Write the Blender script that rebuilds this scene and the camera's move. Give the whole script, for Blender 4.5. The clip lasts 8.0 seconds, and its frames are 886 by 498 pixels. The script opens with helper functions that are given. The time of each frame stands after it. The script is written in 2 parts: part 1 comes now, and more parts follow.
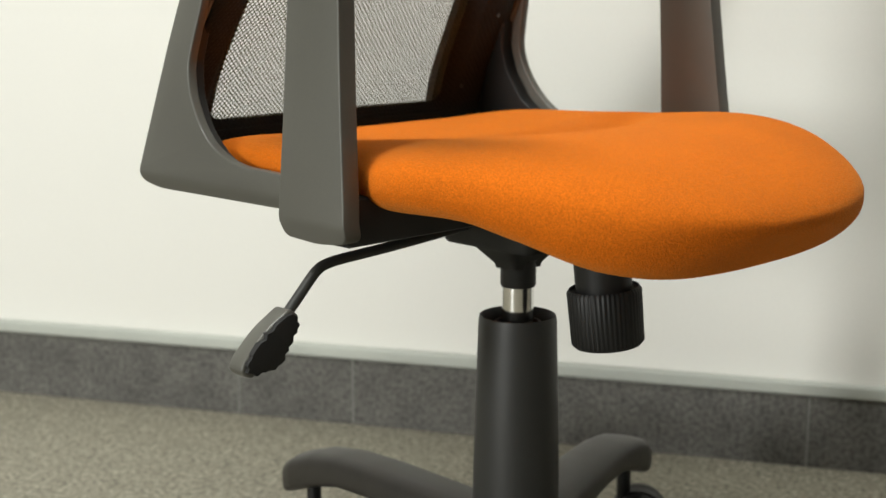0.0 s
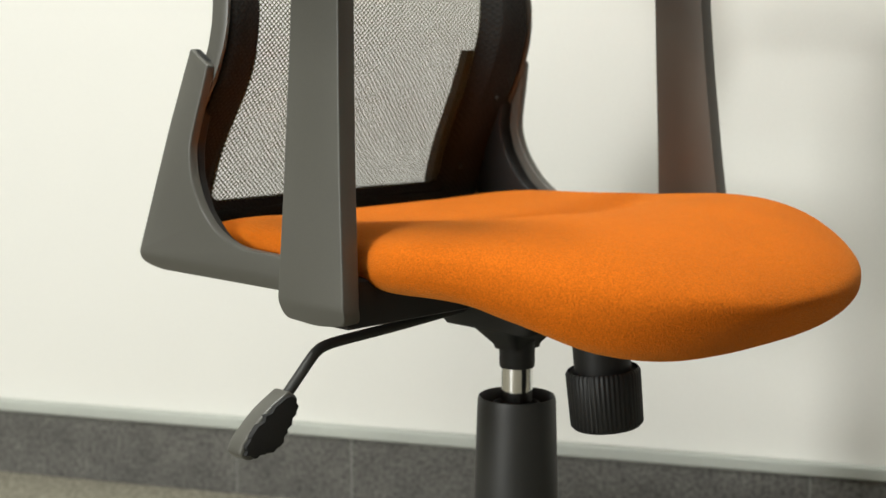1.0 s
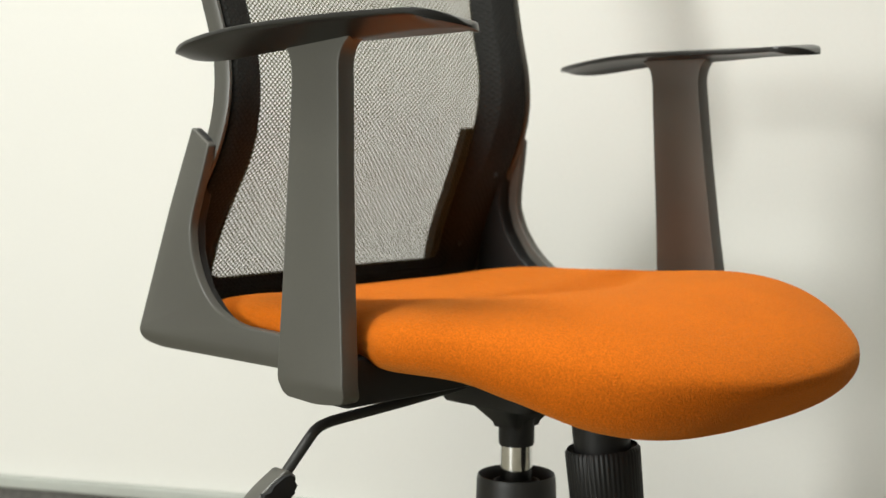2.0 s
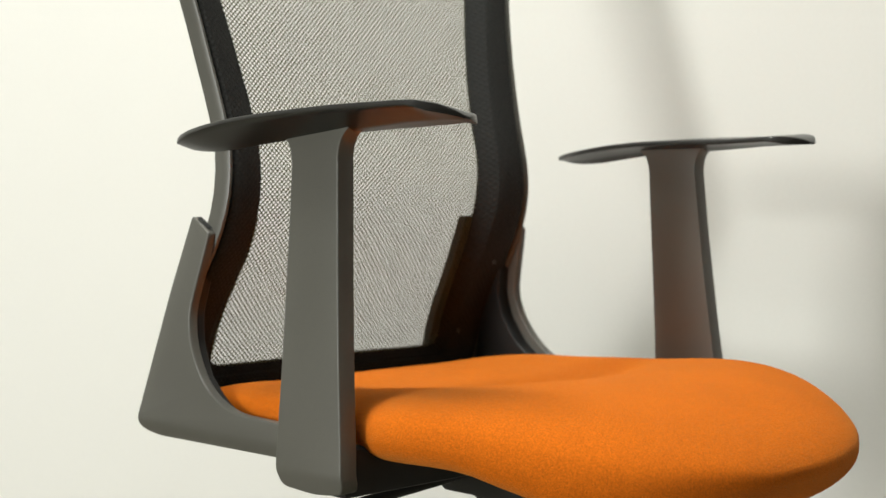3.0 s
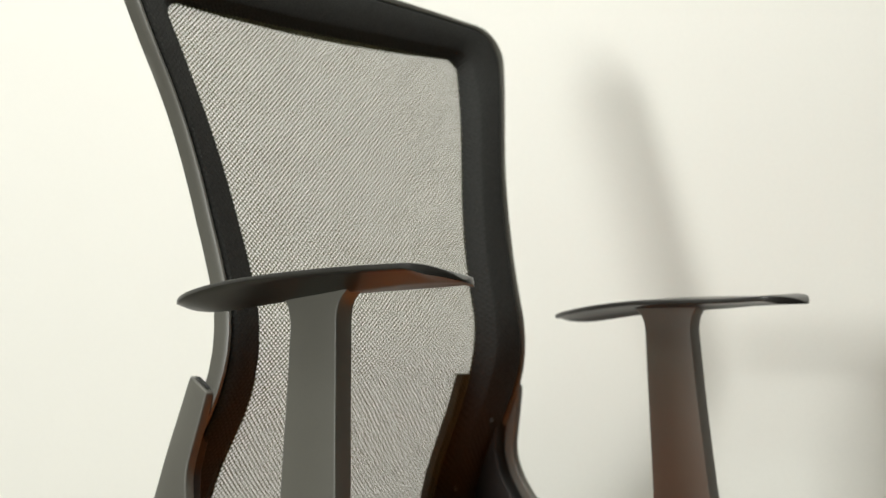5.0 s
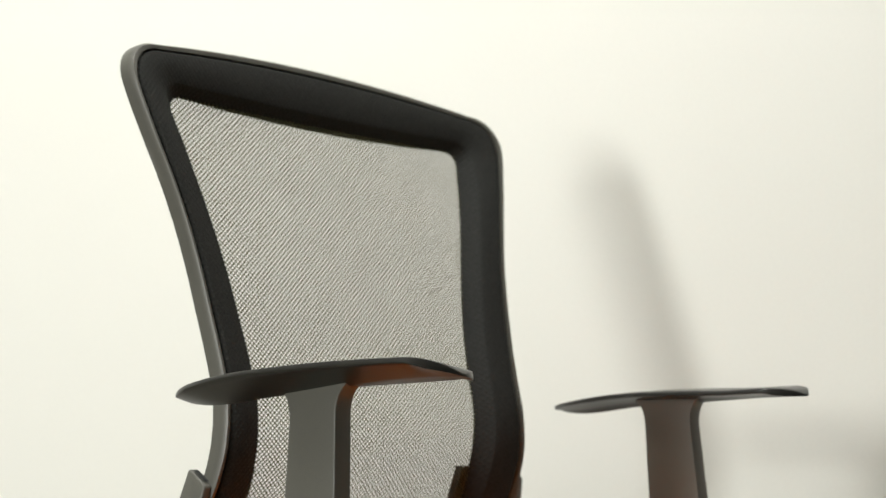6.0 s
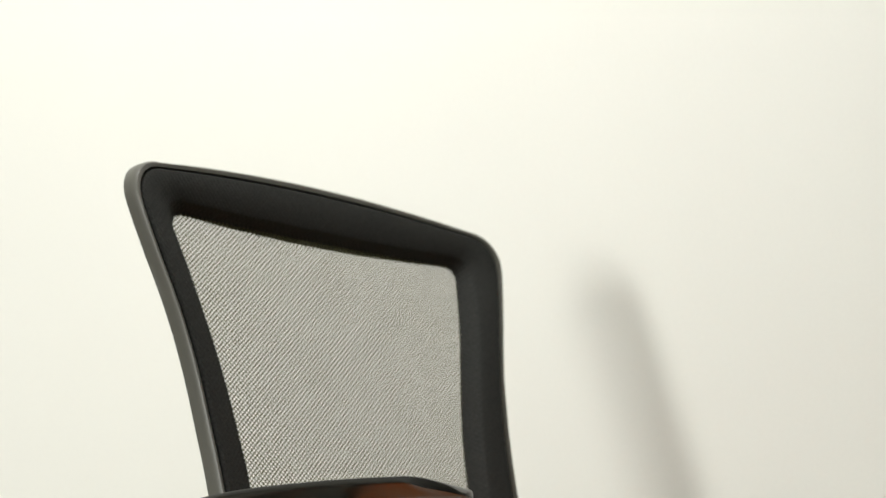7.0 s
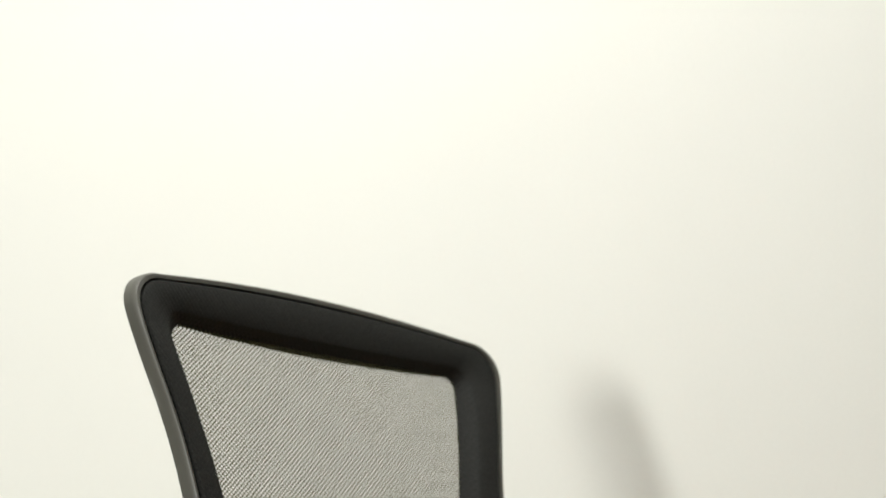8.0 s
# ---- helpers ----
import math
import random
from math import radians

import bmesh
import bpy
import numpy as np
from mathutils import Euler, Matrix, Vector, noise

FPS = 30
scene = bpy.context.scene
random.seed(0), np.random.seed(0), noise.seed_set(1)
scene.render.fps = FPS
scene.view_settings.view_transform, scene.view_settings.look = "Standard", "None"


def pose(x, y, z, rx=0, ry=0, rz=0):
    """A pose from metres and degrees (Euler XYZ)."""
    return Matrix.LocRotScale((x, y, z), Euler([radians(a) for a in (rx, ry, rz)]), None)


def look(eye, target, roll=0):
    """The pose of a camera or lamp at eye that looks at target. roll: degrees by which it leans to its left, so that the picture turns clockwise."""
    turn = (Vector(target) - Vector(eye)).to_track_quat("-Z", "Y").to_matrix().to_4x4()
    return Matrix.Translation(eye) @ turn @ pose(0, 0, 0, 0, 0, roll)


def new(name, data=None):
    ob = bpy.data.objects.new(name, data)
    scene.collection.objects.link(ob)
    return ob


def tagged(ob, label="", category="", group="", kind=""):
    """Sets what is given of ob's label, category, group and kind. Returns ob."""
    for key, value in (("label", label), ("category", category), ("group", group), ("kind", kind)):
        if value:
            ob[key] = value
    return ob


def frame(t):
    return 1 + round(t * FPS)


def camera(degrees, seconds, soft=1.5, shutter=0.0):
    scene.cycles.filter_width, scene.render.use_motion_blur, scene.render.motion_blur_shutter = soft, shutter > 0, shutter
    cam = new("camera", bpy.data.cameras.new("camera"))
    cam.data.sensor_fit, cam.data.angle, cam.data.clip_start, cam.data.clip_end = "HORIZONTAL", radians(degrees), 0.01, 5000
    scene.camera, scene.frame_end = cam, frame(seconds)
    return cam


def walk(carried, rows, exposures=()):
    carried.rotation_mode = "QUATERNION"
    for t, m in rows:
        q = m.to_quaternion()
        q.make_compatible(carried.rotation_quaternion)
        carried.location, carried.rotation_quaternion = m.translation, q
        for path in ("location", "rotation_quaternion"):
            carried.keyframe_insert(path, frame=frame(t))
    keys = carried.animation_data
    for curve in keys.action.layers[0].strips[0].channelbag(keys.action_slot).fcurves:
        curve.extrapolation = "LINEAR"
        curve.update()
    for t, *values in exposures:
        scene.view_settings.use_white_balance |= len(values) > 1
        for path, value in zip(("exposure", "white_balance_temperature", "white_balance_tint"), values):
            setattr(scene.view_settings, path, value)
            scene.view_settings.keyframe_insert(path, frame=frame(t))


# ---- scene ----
H = 0.63                      # height of the resting eye
ROWS = [                      # seconds; x, y, z of the eye from its resting place; tilt, turn, lean in degrees
    (0.0, 0.0, 0.0131, -0.0185, -11.105, 0.176, -0.045),
    (0.5, 0.0, 0.0116, -0.0159, -9.652, 0.150, -0.060),
    (1.0, 0.0, 0.0098, -0.0131, -8.048, 0.134, -0.030),
    (1.5, 0.0, 0.0082, -0.0107, -6.654, 0.120, -0.030),
    (3.0, 0.0, 0.0022, -0.0026, -1.790, 0.053, -0.051),
    (3.5, 0.0, 0.0000, 0.0000, -0.180, 0.021, -0.057),
    (4.0, 0.0, -0.0024, 0.0027, 1.542, 0.003, -0.066),
    (4.5, 0.0, -0.0043, 0.0047, 2.865, -0.028, -0.075),
    (6.0, 0.0, -0.0116, 0.0117, 7.725, -0.077, -0.040),
    (6.5, 0.0, -0.0150, 0.0146, 9.903, -0.086, -0.039),
    (7.0, 0.0, -0.0187, 0.0174, 12.132, -0.080, -0.024),
    (7.5, 0.0, -0.0221, 0.0199, 14.180, -0.095, -0.002),
    (8.0, 0.0, -0.0259, 0.0224, 16.350, -0.143, 0.025),
]
cam = camera(34.82, 8.0, soft=1.5)
cam.data.dof.use_dof, cam.data.dof.focus_distance, cam.data.dof.aperture_fstop = True, 1.07, 7.5
walk(cam, [(t, pose(x, y, H + z, 90 + tilt, 0, turn) @ pose(0, 0, 0, 0, 0, -lean)) for t, x, y, z, tilt, turn, lean in ROWS],
     exposures=[(0.0, -0.08), (3.0, -0.11), (4.5, -0.15), (6.0, -0.18), (8.0, -0.31)])

# ---- light ----
world = bpy.data.worlds.new("sky")
scene.world = world
world.use_nodes = True
wt = world.node_tree
sky = wt.nodes.new("ShaderNodeTexSky")
sky.sky_type, sky.sun_disc, sky.sun_elevation, sky.sun_rotation = "NISHITA", False, radians(35), radians(60)
wt.links.new(sky.outputs["Color"], wt.nodes["Background"].inputs["Color"])
wt.nodes["Background"].inputs["Strength"].default_value = 0.08


def area_lamp(name, eye, target, size_x, size_y, watts, colour):
    data = bpy.data.lights.new(name, "AREA")
    data.shape, data.size, data.size_y, data.energy, data.color = "RECTANGLE", size_x, size_y, watts, colour
    ob = new(name, data)
    ob.matrix_world = look(eye, target)
    return ob


WALL_TURN = -16.0
room = pose(-0.663 + 0.0033, 2.027 + 0.0115, 0, 0, 0, WALL_TURN)      # x along the wall to the right, y into it
X0, X1, Y0 = -3.4, 6.5, -4.6
WINDOWS = ((-1.54, -0.88, 0.60, 1.60),)      # assumed, unseen, in the wall opposite the chair: x from, to; z from, to
DAY = (0.985, 1.0, 0.962)
# key light along the line of the back's wall shadow; its window is invented
for (a, b, c, d), watts in zip(WINDOWS, (132,)):
    area_lamp("assumed_key_light", room @ Vector(((a + b) / 2, Y0 - 0.03, (c + d) / 2)), room @ Vector(((a + b) / 2, 0, (c + d) / 2)), b - a - 0.1, d - c - 0.1, watts, DAY)

PANELS = ((0.62, -1.3, 54),)      # ceiling lights: x, y, watts
for x, y, watts in PANELS:
    area_lamp("ceiling_lamp", room @ Vector((x, y, 2.672)), room @ Vector((x, y, 0)), 1.16, 0.56, watts, (0.985, 1.0, 0.95))

# ---- materials ----


def material(name, colour, rough=0.5, metal=0.0, grain=400.0, vary=0.12, bump=0.15, bump_mm=0.3, stain=6.0, stain_vary=0.08, spec=0.5, sheen=0.0):
    """A surface with a fine grain and larger, faint uneven patches."""
    m = bpy.data.materials.new(name)
    m.use_nodes = True
    nt = m.node_tree
    b = nt.nodes["Principled BSDF"]
    co = nt.nodes.new("ShaderNodeTexCoord")
    fine = nt.nodes.new("ShaderNodeTexNoise")
    fine.inputs["Scale"].default_value, fine.inputs["Detail"].default_value = grain, 3.0
    wide = nt.nodes.new("ShaderNodeTexNoise")
    wide.inputs["Scale"].default_value, wide.inputs["Detail"].default_value = stain, 4.0
    for n in (fine, wide):
        nt.links.new(co.outputs["Object"], n.inputs["Vector"])
    total = None
    for n, amount in ((fine, vary), (wide, stain_vary)):
        r = nt.nodes.new("ShaderNodeMapRange")
        r.inputs["From Min"].default_value, r.inputs["From Max"].default_value = 0.3, 0.7
        r.inputs["To Min"].default_value, r.inputs["To Max"].default_value = 1 - amount, 1 + amount
        nt.links.new(n.outputs["Fac"], r.inputs["Value"])
        if total is None:
            total = r.outputs["Result"]
        else:
            mul = nt.nodes.new("ShaderNodeMath")
            mul.operation = "MULTIPLY"
            nt.links.new(total, mul.inputs[0])
            nt.links.new(r.outputs["Result"], mul.inputs[1])
            total = mul.outputs[0]
    mix = nt.nodes.new("ShaderNodeVectorMath")
    mix.operation = "SCALE"
    mix.inputs[0].default_value = colour
    nt.links.new(total, mix.inputs["Scale"])
    nt.links.new(mix.outputs["Vector"], b.inputs["Base Color"])
    rr = nt.nodes.new("ShaderNodeMapRange")
    rr.inputs["To Min"].default_value, rr.inputs["To Max"].default_value = max(0.02, rough - 0.08), min(1.0, rough + 0.08)
    nt.links.new(wide.outputs["Fac"], rr.inputs["Value"])
    nt.links.new(rr.outputs["Result"], b.inputs["Roughness"])
    b.inputs["Metallic"].default_value = metal
    b.inputs["Specular IOR Level"].default_value = spec
    if sheen:
        b.inputs["Sheen Weight"].default_value = sheen
        b.inputs["Sheen Roughness"].default_value = 0.4
        b.inputs["Sheen Tint"].default_value = (1.0, 0.70, 0.20, 1)
    if bump:
        bp = nt.nodes.new("ShaderNodeBump")
        bp.inputs["Strength"].default_value, bp.inputs["Distance"].default_value = bump, bump_mm / 1000
        nt.links.new(fine.outputs["Fac"], bp.inputs["Height"])
        nt.links.new(bp.outputs["Normal"], b.inputs["Normal"])
    return m


PLASTIC = material("black_plastic", (0.092, 0.090, 0.077), 0.42, spec=0.6, grain=1400, vary=0.08, bump=0.25, bump_mm=0.15)
PLASTIC_DARK = material("dark_plastic", (0.010, 0.010, 0.0095), 0.47, grain=1200, vary=0.1, bump=0.2, bump_mm=0.15, spec=0.35)
PAD = material("pad_plastic", (0.013, 0.0125, 0.011), 0.32, grain=1200, vary=0.1, bump=0.15, bump_mm=0.1, spec=0.38)
COVER = material("cover_plastic", (0.028, 0.028, 0.026), 0.5, grain=1300, vary=0.1, bump=0.2, bump_mm=0.15)
BASE = material("base_plastic", (0.032, 0.029, 0.025), 0.45, grain=900, vary=0.12, bump=0.2, bump_mm=0.15, stain=30, stain_vary=0.15)
RUBBER = material("rubber", (0.011, 0.011, 0.011), 0.7, grain=900)
CHROME = material("chrome", (0.82, 0.81, 0.79), 0.12, metal=1.0, grain=200, vary=0.02, bump=0.0)
ORANGE = material("orange_fabric", (0.67, 0.150, 0.007), 0.92, grain=800, vary=0.22, bump=1.0, bump_mm=1.1, stain=14, stain_vary=0.05, spec=0.1, sheen=0.2)
BORDER = material("border_fabric", (0.0135, 0.0138, 0.0122), 0.8, grain=500, vary=0.35, bump=0.5, bump_mm=0.9, spec=0.3)
bt = BORDER.node_tree
weave = []
for k, ang in enumerate((42, -42)):
    co, mp, wv = bt.nodes.new("ShaderNodeTexCoord"), bt.nodes.new("ShaderNodeMapping"), bt.nodes.new("ShaderNodeTexWave")
    mp.inputs["Rotation"].default_value = (0, radians(ang), 0)
    wv.bands_direction, wv.inputs["Scale"].default_value, wv.inputs["Distortion"].default_value = "X", 78.0, 0.4
    bt.links.new(co.outputs["Object"], mp.inputs["Vector"])
    bt.links.new(mp.outputs["Vector"], wv.inputs["Vector"])
    weave.append(wv.outputs["Fac"])
add = bt.nodes.new("ShaderNodeMath")
add.operation = "MULTIPLY"
bt.links.new(weave[0], add.inputs[0])
bt.links.new(weave[1], add.inputs[1])
bp = next(n for n in bt.nodes if n.type == "BUMP")
bt.links.new(add.outputs[0], bp.inputs["Height"])
NET = material("net_thread", (0.076, 0.071, 0.025), 0.55, grain=900)
WALL = material("wall_paint", (0.80, 0.79, 0.745), 0.75, grain=260, vary=0.012, bump=0.10, bump_mm=0.3, stain=1.2, stain_vary=0.02, spec=0.3)
# for the unseen walls: grey chosen to keep their bounce off the chair low
ROOM = material("low_bounce_grey", (0.24, 0.23, 0.21), 0.8, grain=260, vary=0.02, stain=1.2, stain_vary=0.03)
CEIL = material("ceiling_paint", (0.6, 0.59, 0.56), 0.8, grain=200, vary=0.01)
CAP = material("cap_strip", (0.44, 0.46, 0.42), 0.5, grain=300, vary=0.03)
SKIRT = material("skirting_stone", (0.102, 0.098, 0.089), 0.7, grain=170, vary=0.5, bump=0.3, stain=22, stain_vary=0.22)
FLOOR = material("speckled_floor", (0.235, 0.219, 0.170), 0.6, grain=150, vary=0.6, bump=0.2, stain=40, stain_vary=0.16)
DIFFUSER = material("diffuser", (0.8, 0.8, 0.78), 0.5, grain=100, vary=0.01)
DIFFUSER.node_tree.nodes["Principled BSDF"].inputs["Emission Color"].default_value = (1.0, 0.985, 0.95, 1)
DIFFUSER.node_tree.nodes["Principled BSDF"].inputs["Emission Strength"].default_value = 3.0
GROUT = material("grout", (0.19, 0.19, 0.175), 0.8, grain=300)
PAINTED = material("window_paint", (0.8, 0.8, 0.78), 0.4, grain=200, vary=0.02)

# ---- geometry helpers ----


def part(name, bm, mat, parent, label="", smooth=True, soft=False):
    me = bpy.data.meshes.new(name)
    bmesh.ops.recalc_face_normals(bm, faces=bm.faces[:])
    for f in bm.faces:
        f.smooth = smooth
    bm.to_mesh(me)
    bm.free()
    me.materials.append(mat)
    if smooth and not soft:
        me.set_sharp_from_angle(angle=radians(40))
    ob = new(name, me)
    ob.parent = parent
    if label:
        tagged(ob, label)
    return ob


def spline(points, n):
    """n points evenly along a smooth curve through the given ones."""
    p = np.array(points, float)
    p = np.vstack([2 * p[0] - p[1], p, 2 * p[-1] - p[-2]])
    out = []
    for i in range(1, len(p) - 2):
        for s in np.linspace(0, 1, 24, endpoint=False):
            a, b, c, d = p[i - 1:i + 3]
            out.append(0.5 * (2 * b + (c - a) * s + (2 * a - 5 * b + 4 * c - d) * s ** 2 + (3 * b - a - 3 * c + d) * s ** 3))
    out.append(p[-2])
    out = np.array(out)
    d = np.r_[0, np.cumsum(np.linalg.norm(np.diff(out, axis=0), axis=1))]
    return np.stack([np.interp(np.linspace(0, d[-1], n), d, out[:, k]) for k in range(p.shape[1])], 1)


def loft(rings, closed=True, cap=True, loop=False):
    """A skin over rings of equally many points."""
    bm = bmesh.new()
    vs = [[bm.verts.new(tuple(float(c) for c in q)) for q in r] for r in rings]
    n = len(vs[0])
    pairs = list(zip(vs, vs[1:])) + ([(vs[-1], vs[0])] if loop else [])
    for a, b in pairs:
        for i in range(n if closed else n - 1):
            j = (i + 1) % n
            bm.faces.new((a[i], a[j], b[j], b[i]))
    if cap and closed and not loop:
        bm.faces.new(vs[0])
        bm.faces.new(vs[-1])
    return bm


def turned(profile, n=40):
    """A body of revolution from (radius, height) pairs."""
    return loft([[(r * math.cos(2 * math.pi * i / n), r * math.sin(2 * math.pi * i / n), z) for i in range(n)] for r, z in profile])


def tube(path, radius, n=14):
    path = [Vector(q) for q in path]
    rings, side = [], None
    for i, q in enumerate(path):
        t = (path[min(i + 1, len(path) - 1)] - path[max(i - 1, 0)]).normalized()
        side = (side if side else t.orthogonal()) - t * (side if side else t.orthogonal()).dot(t)
        side.normalize()
        up = t.cross(side)
        r = radius[i] if isinstance(radius, (list, tuple)) else radius
        rings.append([q + r * (math.cos(a) * side + math.sin(a) * up) for a in (2 * math.pi * k / n for k in range(n))])
    return loft(rings)


def slab(outline, x_of, thick, bevel=0.004, segs=3, cuts=(), shift=None):
    """A plate with the given outline in the (y, z) plane; x_of(y, z) is its outer face, its inner one lies thick further in.
    shift(z) bends it outwards, with a row of points at each height in cuts."""
    bm = bmesh.new()
    a = [bm.verts.new((x_of(y, z), y, z)) for y, z in outline]
    b = [bm.verts.new((x_of(y, z) - (thick(y, z) if callable(thick) else thick), y, z)) for y, z in outline]
    fa, fb = bm.faces.new(a), bm.faces.new(b[::-1])
    for i in range(len(a)):
        j = (i + 1) % len(a)
        bm.faces.new((a[i], b[i], b[j], a[j]))
    bm.normal_update()
    edges = list(fa.edges) + list(fb.edges)
    bmesh.ops.bevel(bm, geom=edges, offset=bevel, segments=segs, profile=0.5, affect="EDGES", clamp_overlap=True)
    for z in cuts:
        bmesh.ops.bisect_plane(bm, geom=bm.verts[:] + bm.edges[:] + bm.faces[:], dist=1e-6, plane_co=(0, 0, z), plane_no=(0, 0, 1))
    if shift:
        for v in bm.verts:
            v.co.x += shift(v.co.z)
    big = [f for f in bm.faces if len(f.verts) > 4]
    bmesh.ops.triangulate(bm, faces=big)
    return bm


def rounded(corners, n=6):
    """A closed outline of (y, z, radius) corners with rounded tips."""
    out = []
    m = len(corners)
    for i in range(m):
        p0, p1, p2 = (Vector(corners[k % m][:2]) for k in (i - 1, i, i + 1))
        r = corners[i][2]
        if not r:
            out.append(tuple(p1))
            continue
        a, b = (p0 - p1), (p2 - p1)
        r = min(r, a.length * 0.49, b.length * 0.49)
        a, b = p1 + a.normalized() * r, p1 + b.normalized() * r
        for k in range(n + 1):
            s = k / n
            out.append(tuple((1 - s) ** 2 * a + 2 * s * (1 - s) * p1 + s * s * b))
    return out


def box(x0, x1, y0, y1, z0, z1, bevel=0.0, segs=2):
    bm = bmesh.new()
    bmesh.ops.create_cube(bm, size=1.0)
    for v in bm.verts:
        v.co = Vector(((x0, x1)[v.co.x > 0], (y0, y1)[v.co.y > 0], (z0, z1)[v.co.z > 0]))
    if bevel:
        bmesh.ops.bevel(bm, geom=bm.edges[:], offset=bevel, segments=segs, profile=0.5, affect="EDGES")
    return bm


# ---- room ----
def room_piece(name, bm, mat, label, smooth=False):
    ob = part(name, bm, mat, None, label, smooth)
    ob.matrix_world = room
    return tagged(ob, kind="structure", category=name.split("_")[0])



def joined(*bms):
    out = bms[0]
    for b in bms[1:]:
        me = bpy.data.meshes.new("joint")
        b.to_mesh(me)
        b.free()
        out.from_mesh(me)
        bpy.data.meshes.remove(me)
    return out


def window(name, boxes, label):
    w = tagged(new(name), label, "window", kind="structure")
    w.matrix_world = room
    for b in boxes:
        part("window_frame", box(*b, 0.004), PAINTED, w, smooth=False)
    return w


room_piece("floor", box(X0 - 0.2, X1 + 0.2, Y0 - 0.2, 0.2, -0.2, 0.0), FLOOR, "beige-grey speckled hard floor beside a white wall")
room_piece("wall_north", box(X0 - 0.2, X1 + 0.2, 0.0, 0.2, 0.0, 2.7), WALL, "plain cream-white painted wall behind the chair")
# east, south and west walls are assumed, out of view, and set the fill light
room_piece("wall_east", box(X1, X1 + 0.2, Y0, 0.0, 0.0, 2.7), ROOM, "assumed side wall, unseen, grey to limit bounced light")
last, blocks = X0 - 0.2, []
# invented window frame round the key light, out of view
for k, (a, b, c, d) in enumerate(sorted(WINDOWS)):
    y0, y1 = Y0 - 0.16, Y0 - 0.10
    window(f"window_{k + 1}", [(a, a + 0.06, y0, y1, c, d), (b - 0.06, b, y0, y1, c, d), (a + 0.06, b - 0.06, y0, y1, c, c + 0.06), (a + 0.06, b - 0.06, y0, y1, d - 0.06, d)], "assumed white-framed window, unseen, added to hold the key light")
    blocks += [box(last, a, Y0 - 0.2, Y0, 0.0, 2.7), box(a, b, Y0 - 0.2, Y0, 0.0, c), box(a, b, Y0 - 0.2, Y0, d, 2.7)]
    last = b
room_piece("wall_south", joined(*blocks, box(last, X1 + 0.2, Y0 - 0.2, Y0, 0.0, 2.7)), ROOM, "assumed wall, unseen, grey to limit bounced light, with an assumed small window")
room_piece("wall_west", box(X0 - 0.2, X0, Y0, 0.0, 0.0, 2.7), ROOM, "assumed side wall, unseen, grey to limit bounced light")
room_piece("ceiling", box(X0 - 0.2, X1 + 0.2, Y0 - 0.2, 0.2, 2.7, 2.9), CEIL, "plain white ceiling")
for x, y, watts in PANELS:
    light = tagged(new("ceiling_light"), "long white ceiling light panel set under the ceiling", "light")
    light.matrix_world = room @ pose(x, y, 2.7)
    part("frame", joined(box(-0.62, -0.595, -0.31, 0.31, -0.024, 0.0), box(0.595, 0.62, -0.31, 0.31, -0.024, 0.0), box(-0.595, 0.595, -0.31, -0.29, -0.024, 0.0), box(-0.595, 0.595, 0.29, 0.31, -0.024, 0.0)), PAINTED, light, smooth=False)
    part("diffuser", box(-0.595, 0.595, -0.29, 0.29, -0.018, 0.0), DIFFUSER, light, "glowing white diffuser", False)
baseboard = tagged(new("baseboard"), "dark grey speckled stone skirting along the wall", "skirting", kind="structure")
baseboard.matrix_world = room
cap = part("cap", box(X0, X1, -0.016, 0.0, 0.093, 0.110, 0.003), CAP, baseboard, "pale grey-green strip on top of the skirting", False)
part("grout", box(X0, X1, -0.0112, 0.0, 0.0, 0.0925), GROUT, baseboard, smooth=False)
cuts = [X0, -2.9, -2.3, -1.7, -1.06, -0.45, 0.385, 0.555, 1.16, 1.77, 2.4, 3.0, 3.6, 4.2, 4.8, 5.4, 6.0, X1]
for a, b in zip(cuts, cuts[1:]):
    part("tile", box(a + 0.0012, b - 0.0012, -0.012, 0.0, 0.0, 0.093, 0.001, 1), SKIRT, baseboard, smooth=False)

# ---- chair ----
chair = tagged(new("office_chair"), "office swivel chair with orange fabric seat and black mesh backrest", "chair")
chair.matrix_world = pose(0.0618, 1.2163, 0, 0, 0, -135.13)


def f1(table):
    xs, ys = zip(*table)
    return lambda v: float(np.interp(v, xs, ys))


def smooth1(table):
    q = spline(table, 160)
    return lambda v: float(np.interp(v, q[:, 0], q[:, 1]))


# seat cushion
SEAT_Y, SEAT_L, SEAT_W = 0.0148, 0.2695, 0.2271
seat_top = smooth1([(-0.26, -0.161), (-0.24, -0.1594), (-0.15, -0.1510), (-0.06, -0.1512), (0.03, -0.1485), (0.11, -0.1410), (0.17, -0.1415), (0.23, -0.1510), (0.27, -0.1650), (0.30, -0.1974)])
seat_low = smooth1([(-0.26, -0.190), (-0.24, -0.191), (-0.05, -0.2020), (0.10, -0.1970), (0.16, -0.2115), (0.21, -0.2340), (0.25, -0.2361), (0.30, -0.2009)])


def seat_point(r, a):
    """Outline point at angle a, scaled by r."""
    c, s = math.cos(a), math.sin(a)
    n = 4.0 if s < 0 else 2.4175
    k = (abs(c) ** n + abs(s) ** n) ** (-1 / n)
    y = SEAT_Y + SEAT_L * k * s * r
    w = SEAT_W * (1 - 0.085 * math.exp(-((y - 0.005) / 0.05) ** 2)) if y > 0.005 else SEAT_W * (0.915 - 0.02 * min(1.0, (0.005 - y) / 0.1))
    return w * k * c * r, y


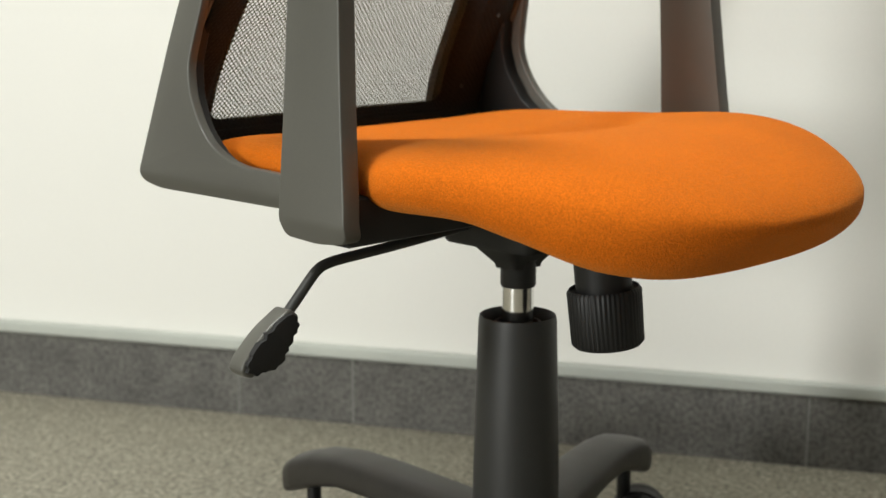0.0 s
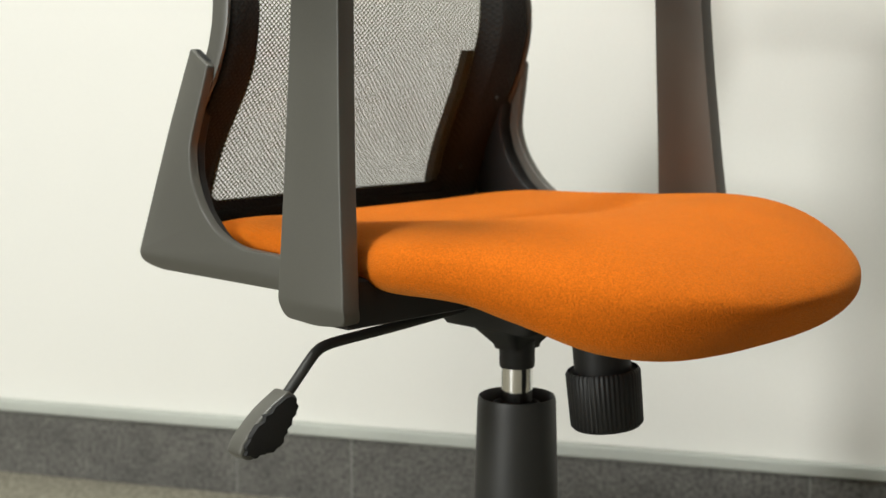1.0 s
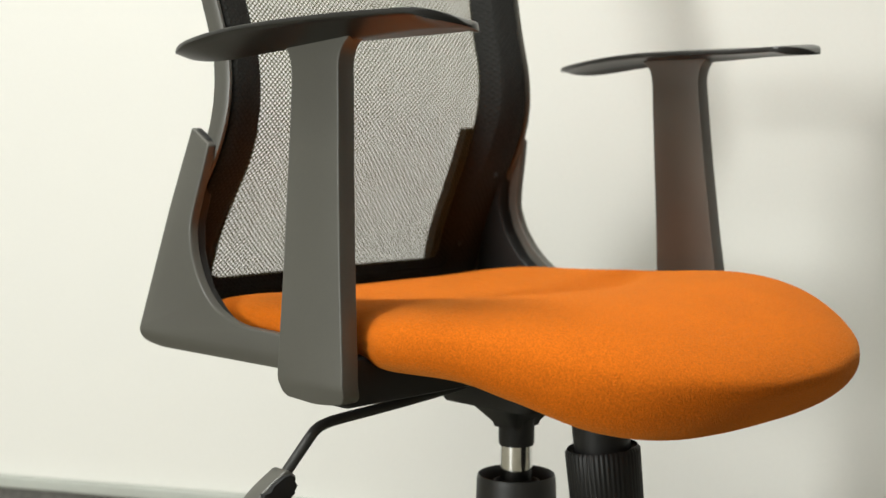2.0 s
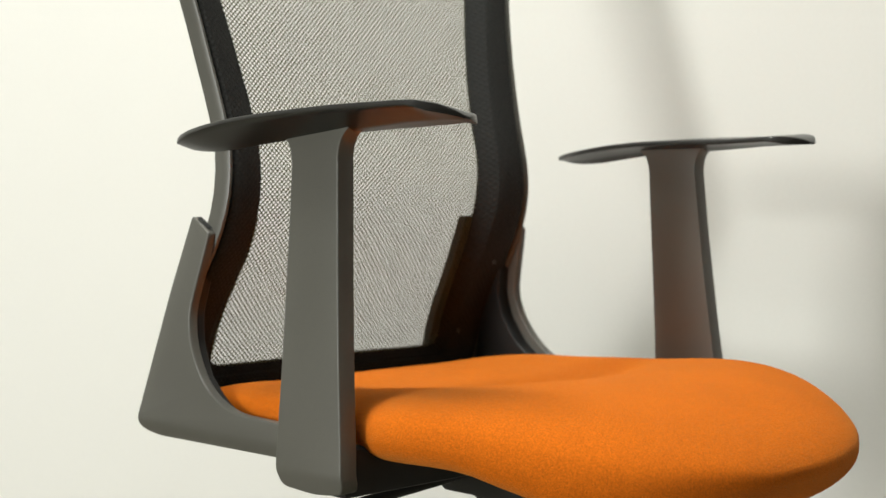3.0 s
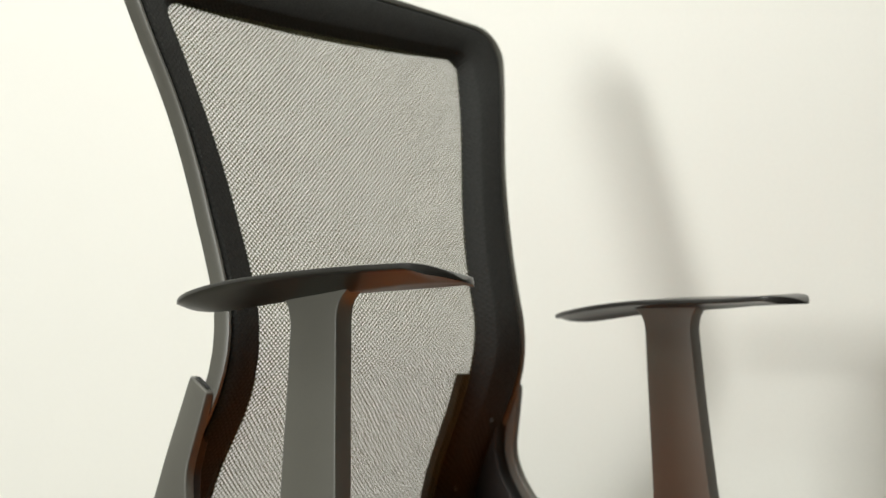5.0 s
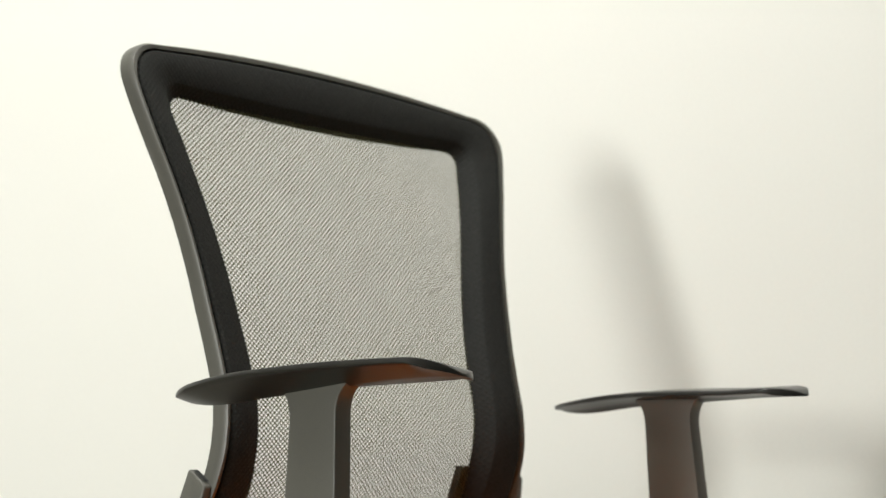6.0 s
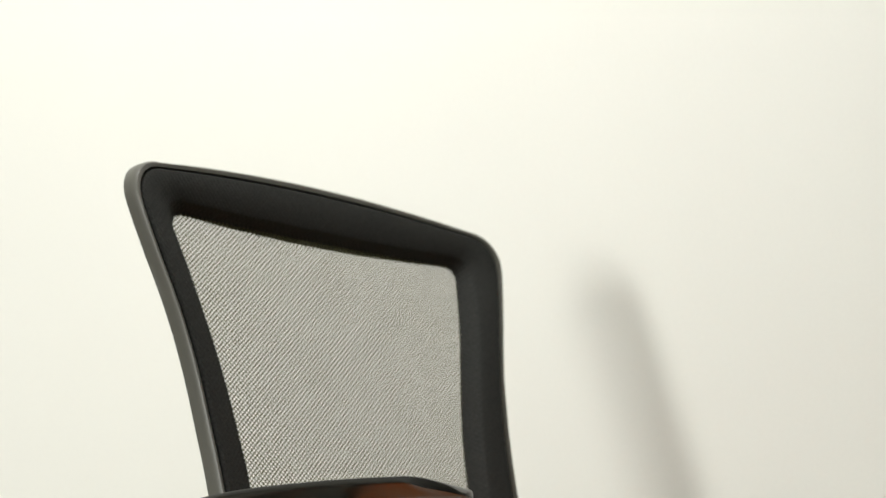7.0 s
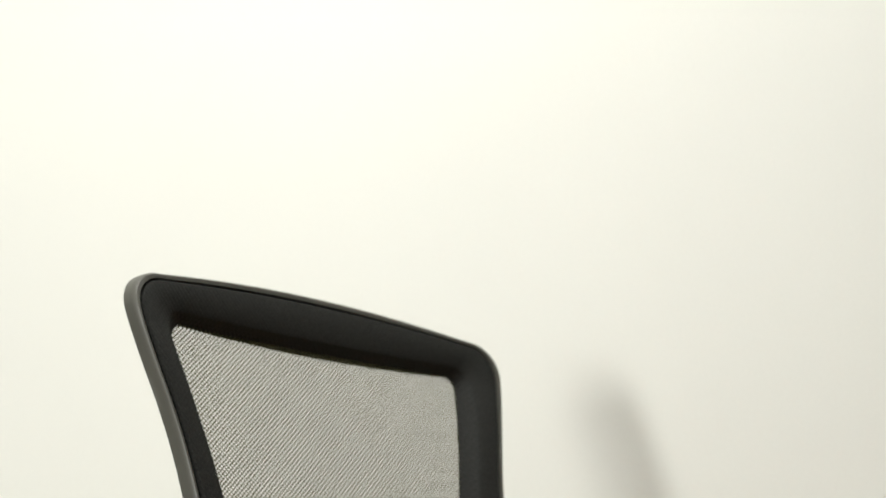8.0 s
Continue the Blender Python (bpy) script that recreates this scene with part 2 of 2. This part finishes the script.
def seat_mesh():
    n = 144
    upper, lower = [], []
    for k in range(30):
        p = math.pi / 2 * max(0.0, (k - 11) / 18)
        r_up = 0.02 + 0.43 * k / 11 if k < 11 else 0.45 + 0.55 * math.sin(p) ** (2 / 2.6)
        r_lo = 0.02 + 0.58 * k / 11 if k < 11 else 0.60 + 0.40 * math.sin(p) ** (2 / 2.6)
        edge = max(0.0, math.cos(p)) ** (2 / 2.6)
        up, lo = [], []
        for j in range(n):
            a = 2 * math.pi * j / n
            x, y = seat_point(r_up, a)
            top, low = seat_top(y), seat_low(y)
            mid = low + 0.5585 * (top - low)
            crown = 0.010 * (abs(x) / 0.2) ** 2 * math.exp(-(y / 0.14) ** 2)
            d = max(0.0, min(1.0, (0.10 - 4.0 * x * x - y) / 0.03))       # hollow behind the thigh roll
            q = max(0.0, min(1.0, (0.185 - abs(x)) / 0.08))
            fold = -0.0065 * d * d * (3 - 2 * d) * q * q * (3 - 2 * q)
            up.append((x, y, H + mid + (top - mid + crown + fold) * edge))
            x, y = seat_point(r_lo, a)
            top, low = seat_top(y), seat_low(y)
            mid = low + 0.5585 * (top - low)
            lo.append((x, y, H + mid + (low - mid) * edge))
        upper.append(up)
        lower.append(lo)
    return loft(upper + lower[::-1][1:])


part("seat", seat_mesh(), ORANGE, chair, "padded seat in bright orange woven fabric", soft=True)

# mechanism under the seat
pan = rounded([(-0.19, -0.16, 0.05), (0.15, -0.17, 0.06), (0.15, 0.17, 0.06), (-0.19, 0.16, 0.05)])
part("seat_pan", loft([[(x, y, H - 0.197) for y, x in pan], [(x * 1.04, y * 1.04, H - 0.180) for y, x in pan]]), PLASTIC_DARK, chair, "black plastic pan under the cushion")
part("mechanism", loft([[(x * s, y * t + 0.02, H + z) for y, x in rounded([(-0.05, -0.066, 0.01), (0.05, -0.066, 0.01), (0.05, 0.066, 0.01), (-0.05, 0.066, 0.01)])] if t else
                       [(x * s, y * s, H + z) for y, x in rounded([(-0.05, -0.066, 0.02), (0.05, -0.066, 0.02), (0.05, 0.066, 0.02), (-0.05, 0.066, 0.02)])]
                       for s, t, z in ((0.95, 0.95, -0.190), (1.0, 1.0, -0.200), (1.0, 1.0, -0.239), (0.97, 0.96, -0.2425), (0.56, 0, -0.2475), (0.52, 0, -0.250), (0.28, 0, -0.266), (0.26, 0, -0.270))]), PLASTIC_DARK, chair, "black tilt mechanism")
part("neck", turned([(0.0148, H - 0.287), (0.0156, H - 0.285), (0.0156, H - 0.266), (0.018, H - 0.262)]), PLASTIC_DARK, chair)
gas = part("gas_lift", turned([(0.014, H - 0.36), (0.014, H - 0.28)]), CHROME, chair, "chrome piston rod")
part("column_cover", turned([(0.0395, 0.10), (0.0382, H - 0.45), (0.0345, H - 0.318), (0.0335, H - 0.313), (0.0325, H - 0.3125), (0.0312, H - 0.316), (0.0305, H - 0.326), (0.0225, H - 0.327), (0.0205, H - 0.319), (0.0185, H - 0.319), (0.0170, H - 0.328), (0.0142, H - 0.329)], 56), COVER, chair, "matt black telescopic column cover")
knob_ring = [(0.020, -0.050), (0.0275, -0.050), (0.0298, -0.047), (0.0306, -0.004), (0.0290, -0.001), (0.0285, -0.003), (0.0235, -0.003), (0.0235, 0.05)]
knob_rings = []
for r, z in knob_ring:
    ribbed = r > 0.0295
    knob_rings.append([((r + (0.0005 if ribbed and k % 4 < 2 else -0.0003 if ribbed else 0)) * math.cos(2 * math.pi * k / 192), (r + (0.0005 if ribbed and k % 4 < 2 else -0.0003 if ribbed else 0)) * math.sin(2 * math.pi * k / 192), z) for k in range(192)])
knob = part("tension_knob", loft(knob_rings), PLASTIC_DARK, chair, "round ribbed black tension knob")
knob.matrix_basis = pose(0.0, 0.095, H - 0.272) @ pose(0, 0, 0, 0, 0, 135.13) @ pose(0, 0, 0, 0, -5.5, 0)
lever_path = spline([(0.03, 0.0, H - 0.222), (0.082, 0.0, H - 0.227), (0.145, 0.0, H - 0.2315), (0.200, 0.0, H - 0.2345), (0.214, 0.0, H - 0.2358), (0.224, 0.0, H - 0.2385), (0.232, 0.0, H - 0.2450), (0.243, 0.0, H - 0.256), (0.258, 0.0, H - 0.271)], 40)
part("lever", tube(lever_path.tolist(), 0.0042), COVER, chair, "bent black steel height lever")
paddle = rounded([(0.2575, -0.2635, 0.003), (0.248, -0.270, 0.004), (0.2520, -0.283, 0.004), (0.2585, -0.2905, 0.003), (0.2625, -0.299, 0.004), (0.272, -0.3085, 0.006), (0.285, -0.3075, 0.003), (0.295, -0.3105, 0.005), (0.3035, -0.304, 0.006), (0.300, -0.2955, 0.006), (0.281, -0.277, 0.01)], 4)
pm = slab([(x, H + z) for x, z in paddle], lambda y, z: 0.006, 0.017, 0.003)
for v in pm.verts:
    v.co = Vector((v.co.y, v.co.x, v.co.z))
part("lever_handle", pm, PLASTIC, chair, "black plastic lever paddle with a wavy grip")

# wavy paddle face as its own black slab, so the side turned from light stays dark
grip_shade = [(0.276 + (x - 0.276) * 0.90 + 0.0012 * math.sin(900 * z), -0.287 + (z + 0.287) * 0.90 + 0.0008 * math.sin(700 * x)) for x, z in paddle]
pm = slab([(x, H + z) for x, z in grip_shade], lambda y, z: 0.0095, 0.006, 0.0015)
for v in pm.verts:
    v.co = Vector((v.co.y, v.co.x, v.co.z))
part("grip_shade", pm, RUBBER, bpy.data.objects["lever_handle"], "wavy face of the paddle, blackened to stand for its shade")

# arms: post and pad each side, bracket that carries the back
bracket_line = rounded([(-0.1945, -0.0120, 0.003), (-0.1680, -0.0265, 0.003), (-0.1731, -0.0486, 0.012), (-0.1800, -0.0745, 0.014), (-0.1845, -0.0950, 0.014), (-0.1790, -0.1180, 0.016), (-0.1630, -0.1430, 0.018), (-0.1400, -0.1610, 0.018), (-0.1080, -0.1715, 0.016), (-0.047, -0.173, 0.01),
                        (0.02, -0.176, 0.0), (0.02, -0.206, 0.0), (-0.043, -0.2005, 0.01), (-0.2250, -0.2020, 0.014), (-0.2485, -0.1960, 0.012), (-0.2160, -0.0780, 0.01)], 5)
post_line = rounded([(-0.034, 0.0525, 0.0), (-0.0235, 0.044, 0.006), (-0.020, 0.032, 0.01), (-0.020, -0.031, 0.02), (-0.020, -0.117, 0.02), (-0.0215, -0.202, 0.0), (-0.018, -0.2135, 0.008), (0.020, -0.2155, 0.01), (0.054, -0.2115, 0.012),
                     (0.053, -0.190, 0.01), (0.0445, -0.112, 0.02), (0.038, -0.04, 0.02), (0.0330, 0.034, 0.01), (0.0365, 0.046, 0.006), (0.048, 0.0555, 0.0)], 5)


def post_x(y, z):
    return 0.230 + 0.070 * (0.02 - (z - H)) * (1 if z < H + 0.02 else 0)


def post_bend(z):
    """The foot rounds inwards."""
    return -0.005 * min(1.0, max(0.0, (H - 0.197 - z) / 0.016)) ** 1.4 


def bracket_bend(z):
    return -0.006 * min(1.0, max(0.0, (H - 0.187 - z) / 0.014)) ** 1.6


def bracket_x(y, z):
    return 0.200 + 0.130 * (-0.02 - (z - H))


def pad_mesh(side):
    """A slim boat-shaped pad: flat top, thin rim, hollowed underside."""
    rings = []
    half = smooth1([(-0.152, 0.003), (-0.141, 0.014), (-0.11, 0.025), (-0.04, 0.033), (0.05, 0.035), (0.115, 0.032), (0.134, 0.025), (0.144, 0.0155), (0.150, 0.003)])
    top = smooth1([(-0.152, 0.0478), (-0.12, 0.0525), (-0.06, 0.0585), (0.03, 0.0625), (0.112, 0.0642), (0.128, 0.0644), (0.139, 0.0630), (0.146, 0.0604), (0.150, 0.0572)])
    low = smooth1([(-0.152, 0.0455), (-0.135, 0.0410), (-0.10, 0.0398), (-0.035, 0.0455), (0.045, 0.0510), (0.093, 0.0545), (0.139, 0.0552), (0.150, 0.0552)])
    for y in np.r_[np.linspace(-0.152, -0.132, 6), np.linspace(-0.12, 0.11, 18), np.linspace(0.114, 0.150, 13)]:
        w, t, b = half(y), top(y), low(y)
        nose = min(1.0, max(0.0, (y - 0.122) / 0.030))      # the rim deepens round the nose
        rim = max(b + (0.3 - 0.22 * nose) * (t - b), t - 0.0045 - 0.0050 * nose)
        cx = 0.2255 - 0.075 * y
        ring = [(cx + w * q, t) for q in np.linspace(0.86, -0.86, 9)] + [(cx - w * 0.94, t - 0.0004), (cx - w * 0.985, rim + 0.5 * (t - rim)), (cx - w, rim + 0.0004), (cx - w * 0.985, rim - 0.0001)]
        ring += [(cx - w * q, b + (rim - b) * abs(q) ** (1.25 if q < 0 else 0.55)) for q in np.linspace(0.85, -0.85, 13)]
        ring += [(cx + w * 0.985, rim - 0.0001), (cx + w, rim + 0.0004), (cx + w * 0.985, rim + 0.5 * (t - rim)), (cx + w * 0.94, t - 0.0004)]      # a crisp rim that leans inwards
        roll = 0.15 if side > 0 else 0.07
        sag = 0.0040 * min(1.0, max(0.0, (y + 0.02) / 0.1)) if side < 0 else 0.0      # this pad hangs a little at the front
        reach = 0.009 * max(0.0, y) / 0.15 if side < 0 else 0.0      # and reaches a little further forward
        rings.append([(side * x, float(y) + reach, H + z + roll * (x - cx) - sag) for x, z in ring])      # the outer edge stands higher
    return loft(rings)


for side in (1, -1):
    arm = part("armrest", slab([(y, H + z) for y, z in post_line], post_x, 0.016, 0.0012, cuts=[H + q for q in (-0.206, -0.201, -0.197)], shift=post_bend), PLASTIC, chair, "black plastic T-shaped armrest post")
    if side < 0:
        for v in arm.data.vertices:
            v.co.x *= -1
        arm.data.flip_normals()
    part("pad", pad_mesh(side), PAD, arm, "slim black moulded arm pad")
    br = part("back_bracket", slab([(y, H + z) for y, z in bracket_line], bracket_x, 0.0090, 0.0018, cuts=[H + q for q in (-0.197, -0.192, -0.187)], shift=bracket_bend), PLASTIC, chair, "curved black plastic bracket that carries the back")
    if side < 0:
        for v in br.data.vertices:
            v.co.x *= -1
        br.data.flip_normals()
    # flat black quad just above the bracket top: painted shade of the slot, no recess
    slot_shade = bmesh.new()
    slot_shade.faces.new([slot_shade.verts.new((side * x, y, H - 0.012 - (y + 0.1945) * 0.547 + 0.0012)) for x, y in ((0.1920, -0.190), (0.1970, -0.190), (0.1970, -0.1725), (0.1920, -0.1725))])
    part("slot_shade", slot_shade, RUBBER, br, "flat dark face standing in for the shaded slot of the back frame", False)
    # added dark filler: closes the gap behind the bracket and darkens its shaded inside
    shade_filler = [(-0.194, -0.036), (-0.183, -0.043), (-0.191, -0.075), (-0.195, -0.095), (-0.190, -0.120), (-0.173, -0.148), (-0.148, -0.167), (-0.114, -0.178), (-0.06, -0.180), (-0.06, -0.196), (-0.224, -0.197), (-0.243, -0.192), (-0.213, -0.080)]
    inner = slab([(y, H + z) for y, z in rounded([(y, z, 0.006) for y, z in shade_filler], 4)], lambda y, z: bracket_x(y, z) - 0.0082, 0.016, 0.0015)
    if side < 0:
        for v in inner.verts:
            v.co.x *= -1
    part("shade_filler", inner, PLASTIC_DARK, br, "added dark filler standing for the shade inside the bracket")
    part("arm_stay", box(*sorted((side * 0.05, side * 0.236)), -0.018, 0.048, H - 0.2165, H - 0.180, 0.005), PLASTIC_DARK, chair)

# backrest
outer_w = smooth1([(-0.20, 0.200), (-0.16, 0.201), (-0.10, 0.200), (-0.04, 0.194), (0.04, 0.1890), (0.08, 0.1900), (0.12, 0.1940), (0.16, 0.1990), (0.20, 0.2060), (0.24, 0.2160), (0.28, 0.2280), (0.32, 0.2390), (0.36, 0.2470), (0.40, 0.2530)])
inner_w = smooth1([(-0.20, 0.1455), (-0.14, 0.1450), (-0.09, 0.1425), (-0.03, 0.1370), (0.04, 0.139), (0.08, 0.141), (0.12, 0.146), (0.16, 0.153), (0.20, 0.162), (0.24, 0.172), (0.28, 0.181), (0.34, 0.192), (0.40, 0.20)])
edge_y = smooth1([(-0.20, -0.2450), (-0.16, -0.2330), (-0.12, -0.2190), (-0.08, -0.1960), (-0.04, -0.1710), (0.0, -0.1560), (0.04, -0.1550), (0.08, -0.1650), (0.12, -0.1760), (0.16, -0.1860), (0.20, -0.1960), (0.24, -0.2060), (0.28, -0.2170), (0.32, -0.2280), (0.36, -0.2390), (0.40, -0.2500)])


sink = smooth1([(-0.20, 0.0115), (-0.15, 0.0118), (-0.09, 0.0150), (-0.02, 0.0195), (0.05, 0.0200), (0.40, 0.0200)])      # how far the mesh lies behind the front of its frame


def back_y(x, z):
    """Front of the back's frame."""
    return edge_y(z) + 0.30 * (x * x - outer_w(z) ** 2)


def outline(width, low, high, corner_low, corner_high, bulge, n=50):
    """A closed loop round the back in (x, z)."""
    def fillet(z, z_end, r):
        d = r - abs(z - z_end)
        return 0.0 if d <= 0 else r - math.sqrt(max(0.0, r * r - d * d))
    up = 0.5 - 0.5 * np.cos(np.linspace(0, math.pi, n))
    right = []
    for s in up:
        z = low + (high - low) * s
        right.append((width(z) - fillet(z, high, corner_high) - fillet(z, low, corner_low), z))
    w = right[-1][0]
    top = [(x, high + bulge * (1 - (x / w) ** 2)) for x in np.linspace(w, -w, 31)[1:-1]]
    left = [(-x, z) for x, z in right[::-1]]
    wl = right[0][0]
    bottom = [(x, low) for x in np.linspace(-wl, wl, 31)[1:-1]]
    return right + top + left + bottom


OUT = outline(outer_w, -0.195, 0.372, 0.03, 0.042, 0.016)
INN = outline(inner_w, -0.150, 0.328, 0.012, 0.016, -0.004)


def ring_at(s, depth):
    pts = []
    for (x0, z0), (x1, z1) in zip(OUT, INN):
        x, z = x0 + (x1 - x0) * s, z0 + (z1 - z0) * s
        pts.append((x, back_y(x, z) - depth, H + z))
    return pts


back_frame = part("back_frame", loft([ring_at(s, d) for s, d in ((0.10, 0.001), (0.03, 0.000), (0.0, 0.003), (-0.005, 0.010), (0.0, 0.0195), (0.05, 0.0215), (0.7, 0.024), (0.7, 0.020), (0.12, 0.014), (0.11, 0.004))], loop=True), PLASTIC, chair, "black plastic back frame rim")


def border_at(s, depth):
    """The border steps down to the mesh at the sides and slopes evenly at the top."""
    pts = []
    for (x0, z0), (x1, z1), q in zip(OUT, INN, ring_at(s, depth)):
        k = 0.45 * max(0.0, min(1.0, (z0 - 0.30) / 0.06))
        low = (1 - sink(z1) / 0.020) * depth if depth > 0.01 else 0.0
        even = -0.001 + 0.0215 * (s - 0.15) / 0.85
        pts.append((q[0], q[1] + low - k * max(0.0, even - depth) if depth < 0.0055 or s > 0.7 else q[1] - k * 0.004, q[2]))
    return pts


part("mesh_border", loft([border_at(s, d) for s, d in ((0.13, 0.006), (0.15, 0.001), (0.20, -0.001), (0.50, -0.001), (0.64, 0.0005), (0.735, 0.0018), (0.765, 0.0030), (0.785, 0.0055), (0.975, 0.0188), (1.0, 0.0205), (0.95, 0.021), (0.5, 0.015), (0.15, 0.0115))], loop=True), BORDER, chair, "black woven border of the backrest")


def net_mesh():
    """Two families of slanting threads that leave small staggered holes."""
    a, p, w, t = 0.0051, 0.0046, 0.00060, 0.0005
    bm = bmesh.new()
    lo, hi = -0.152, 0.331
    for fam in (1, -1):
        for i in range(-220, 221):
            run = []
            for k in range(0, 400):
                z = lo + (hi - lo) * k / 399
                x = a * (i + fam * (z - lo) / p * 1.0) - fam * a * 52
                if abs(x) <= inner_w(z) + 0.002:
                    run.append((x, z))
                elif run:
                    break
            if len(run) < 2:
                continue
            run = run[::6] + ([run[-1]] if (len(run) - 1) % 6 else [])
            dx, dz = a * fam, p
            l = math.hypot(dx, dz)
            nx, nz = -dz / l * w, dx / l * w
            rings = []
            for x, z in run:
                y = back_y(inner_w(z), z) - sink(z) - 0.22 * (inner_w(z) ** 2 - x * x) - fam * t * 0.6
                rings.append([bm.verts.new((x + nx, y, H + z + nz)), bm.verts.new((x, y + t, H + z)), bm.verts.new((x - nx, y, H + z - nz)), bm.verts.new((x, y - t, H + z))])
            for r0, r1 in zip(rings, rings[1:]):
                for k in range(4):
                    bm.faces.new((r0[k], r0[(k + 1) % 4], r1[(k + 1) % 4], r1[k]))
    return bm


tagged(part("mesh_panel", net_mesh(), NET, chair, "see-through black mesh of the backrest"), kind="stuff")

# back uprights behind the mesh
for side in (1, -1):
    rings = []
    for z in np.linspace(-0.17, -0.014, 10):
        x1 = inner_w(z) + 0.012
        x0 = inner_w(z) + 0.001
        y = back_y(inner_w(z), z) - sink(z) - 0.0040
        rings.append([(side * a, y - b, H + z) for a, b in ((x0 - 0.006, 0.0), (x1, 0.0), (x1, 0.010), (x0 - 0.006, 0.010))])
    part("back_upright", loft(rings), RUBBER, chair, smooth=False)

# two small screws in the frame
for x, z in ((-0.170, -0.062), (-0.160, -0.135)):
    part("screw", tube([(x, back_y(x, z) + 0.0015, H + z), (x, back_y(x, z) + 0.003, H + z)], 0.0022, 12), COVER, back_frame)

# star base with casters
part("hub", turned([(0.045, 0.075), (0.05, 0.085), (0.05, 0.125), (0.043, 0.137), (0.039, 0.139)], 40), BASE, chair)
for k in range(5):
    ang = radians(-90 - 72 * k)
    m = Matrix.Rotation(ang, 4, "Z")
    rings = []
    for d, zt, w, h in ((0.035, 0.135, 0.029, 0.050), (0.10, 0.135, 0.028, 0.040), (0.17, 0.136, 0.027, 0.034), (0.225, 0.134, 0.0265, 0.034), (0.265, 0.128, 0.026, 0.038), (0.295, 0.118, 0.025, 0.040), (0.309, 0.109, 0.023, 0.036), (0.314, 0.102, 0.018, 0.026)):
        rings.append([m @ Vector((d, w * math.copysign(abs(math.cos(q)) ** 0.6, math.cos(q)), zt - h / 2 + h / 2 * math.copysign(abs(math.sin(q)) ** 0.6, math.sin(q)))) for q in (2 * math.pi * j / 24 for j in range(24))])
    leg = part("leg", loft(rings), BASE, chair, "curved black plastic base leg")
    at = m @ Vector((0.285, 0, 0))
    turn = Matrix.Translation(at) @ Matrix.Rotation(0.9 + 1.3 * k, 4, "Z") @ Matrix.Translation((0.017, 0, 0))
    hood = []
    for y, r in ((-0.0085, 0.024), (-0.0075, 0.031), (0.0075, 0.031), (0.0085, 0.024)):
        hood.append([turn @ Vector((r * math.cos(q), y, 0.030 + r * math.sin(q))) for q in np.linspace(radians(-15), radians(195), 22)] + [turn @ Vector((-0.010, y, 0.030)), turn @ Vector((0.010, y, 0.030))])
    caster = part("caster", joined(loft(hood), tube([at + Vector((0, 0, 0.045)), at + Vector((0, 0, 0.092))], 0.0075)), PLASTIC_DARK, leg, "twin-wheel black caster")
    for side in (-1, 1):
        wheel = turned([(0.006, side * 0.009), (0.026, side * 0.009), (0.030, side * 0.012), (0.030, side * 0.021), (0.026, side * 0.026), (0.012, side * 0.027), (0.006, side * 0.025)], 32)
        bmesh.ops.transform(wheel, matrix=turn @ Matrix.Translation((0, 0, 0.030)) @ Matrix.Rotation(radians(90), 4, "X"), verts=wheel.verts[:])
        part("wheel", wheel, RUBBER, caster)
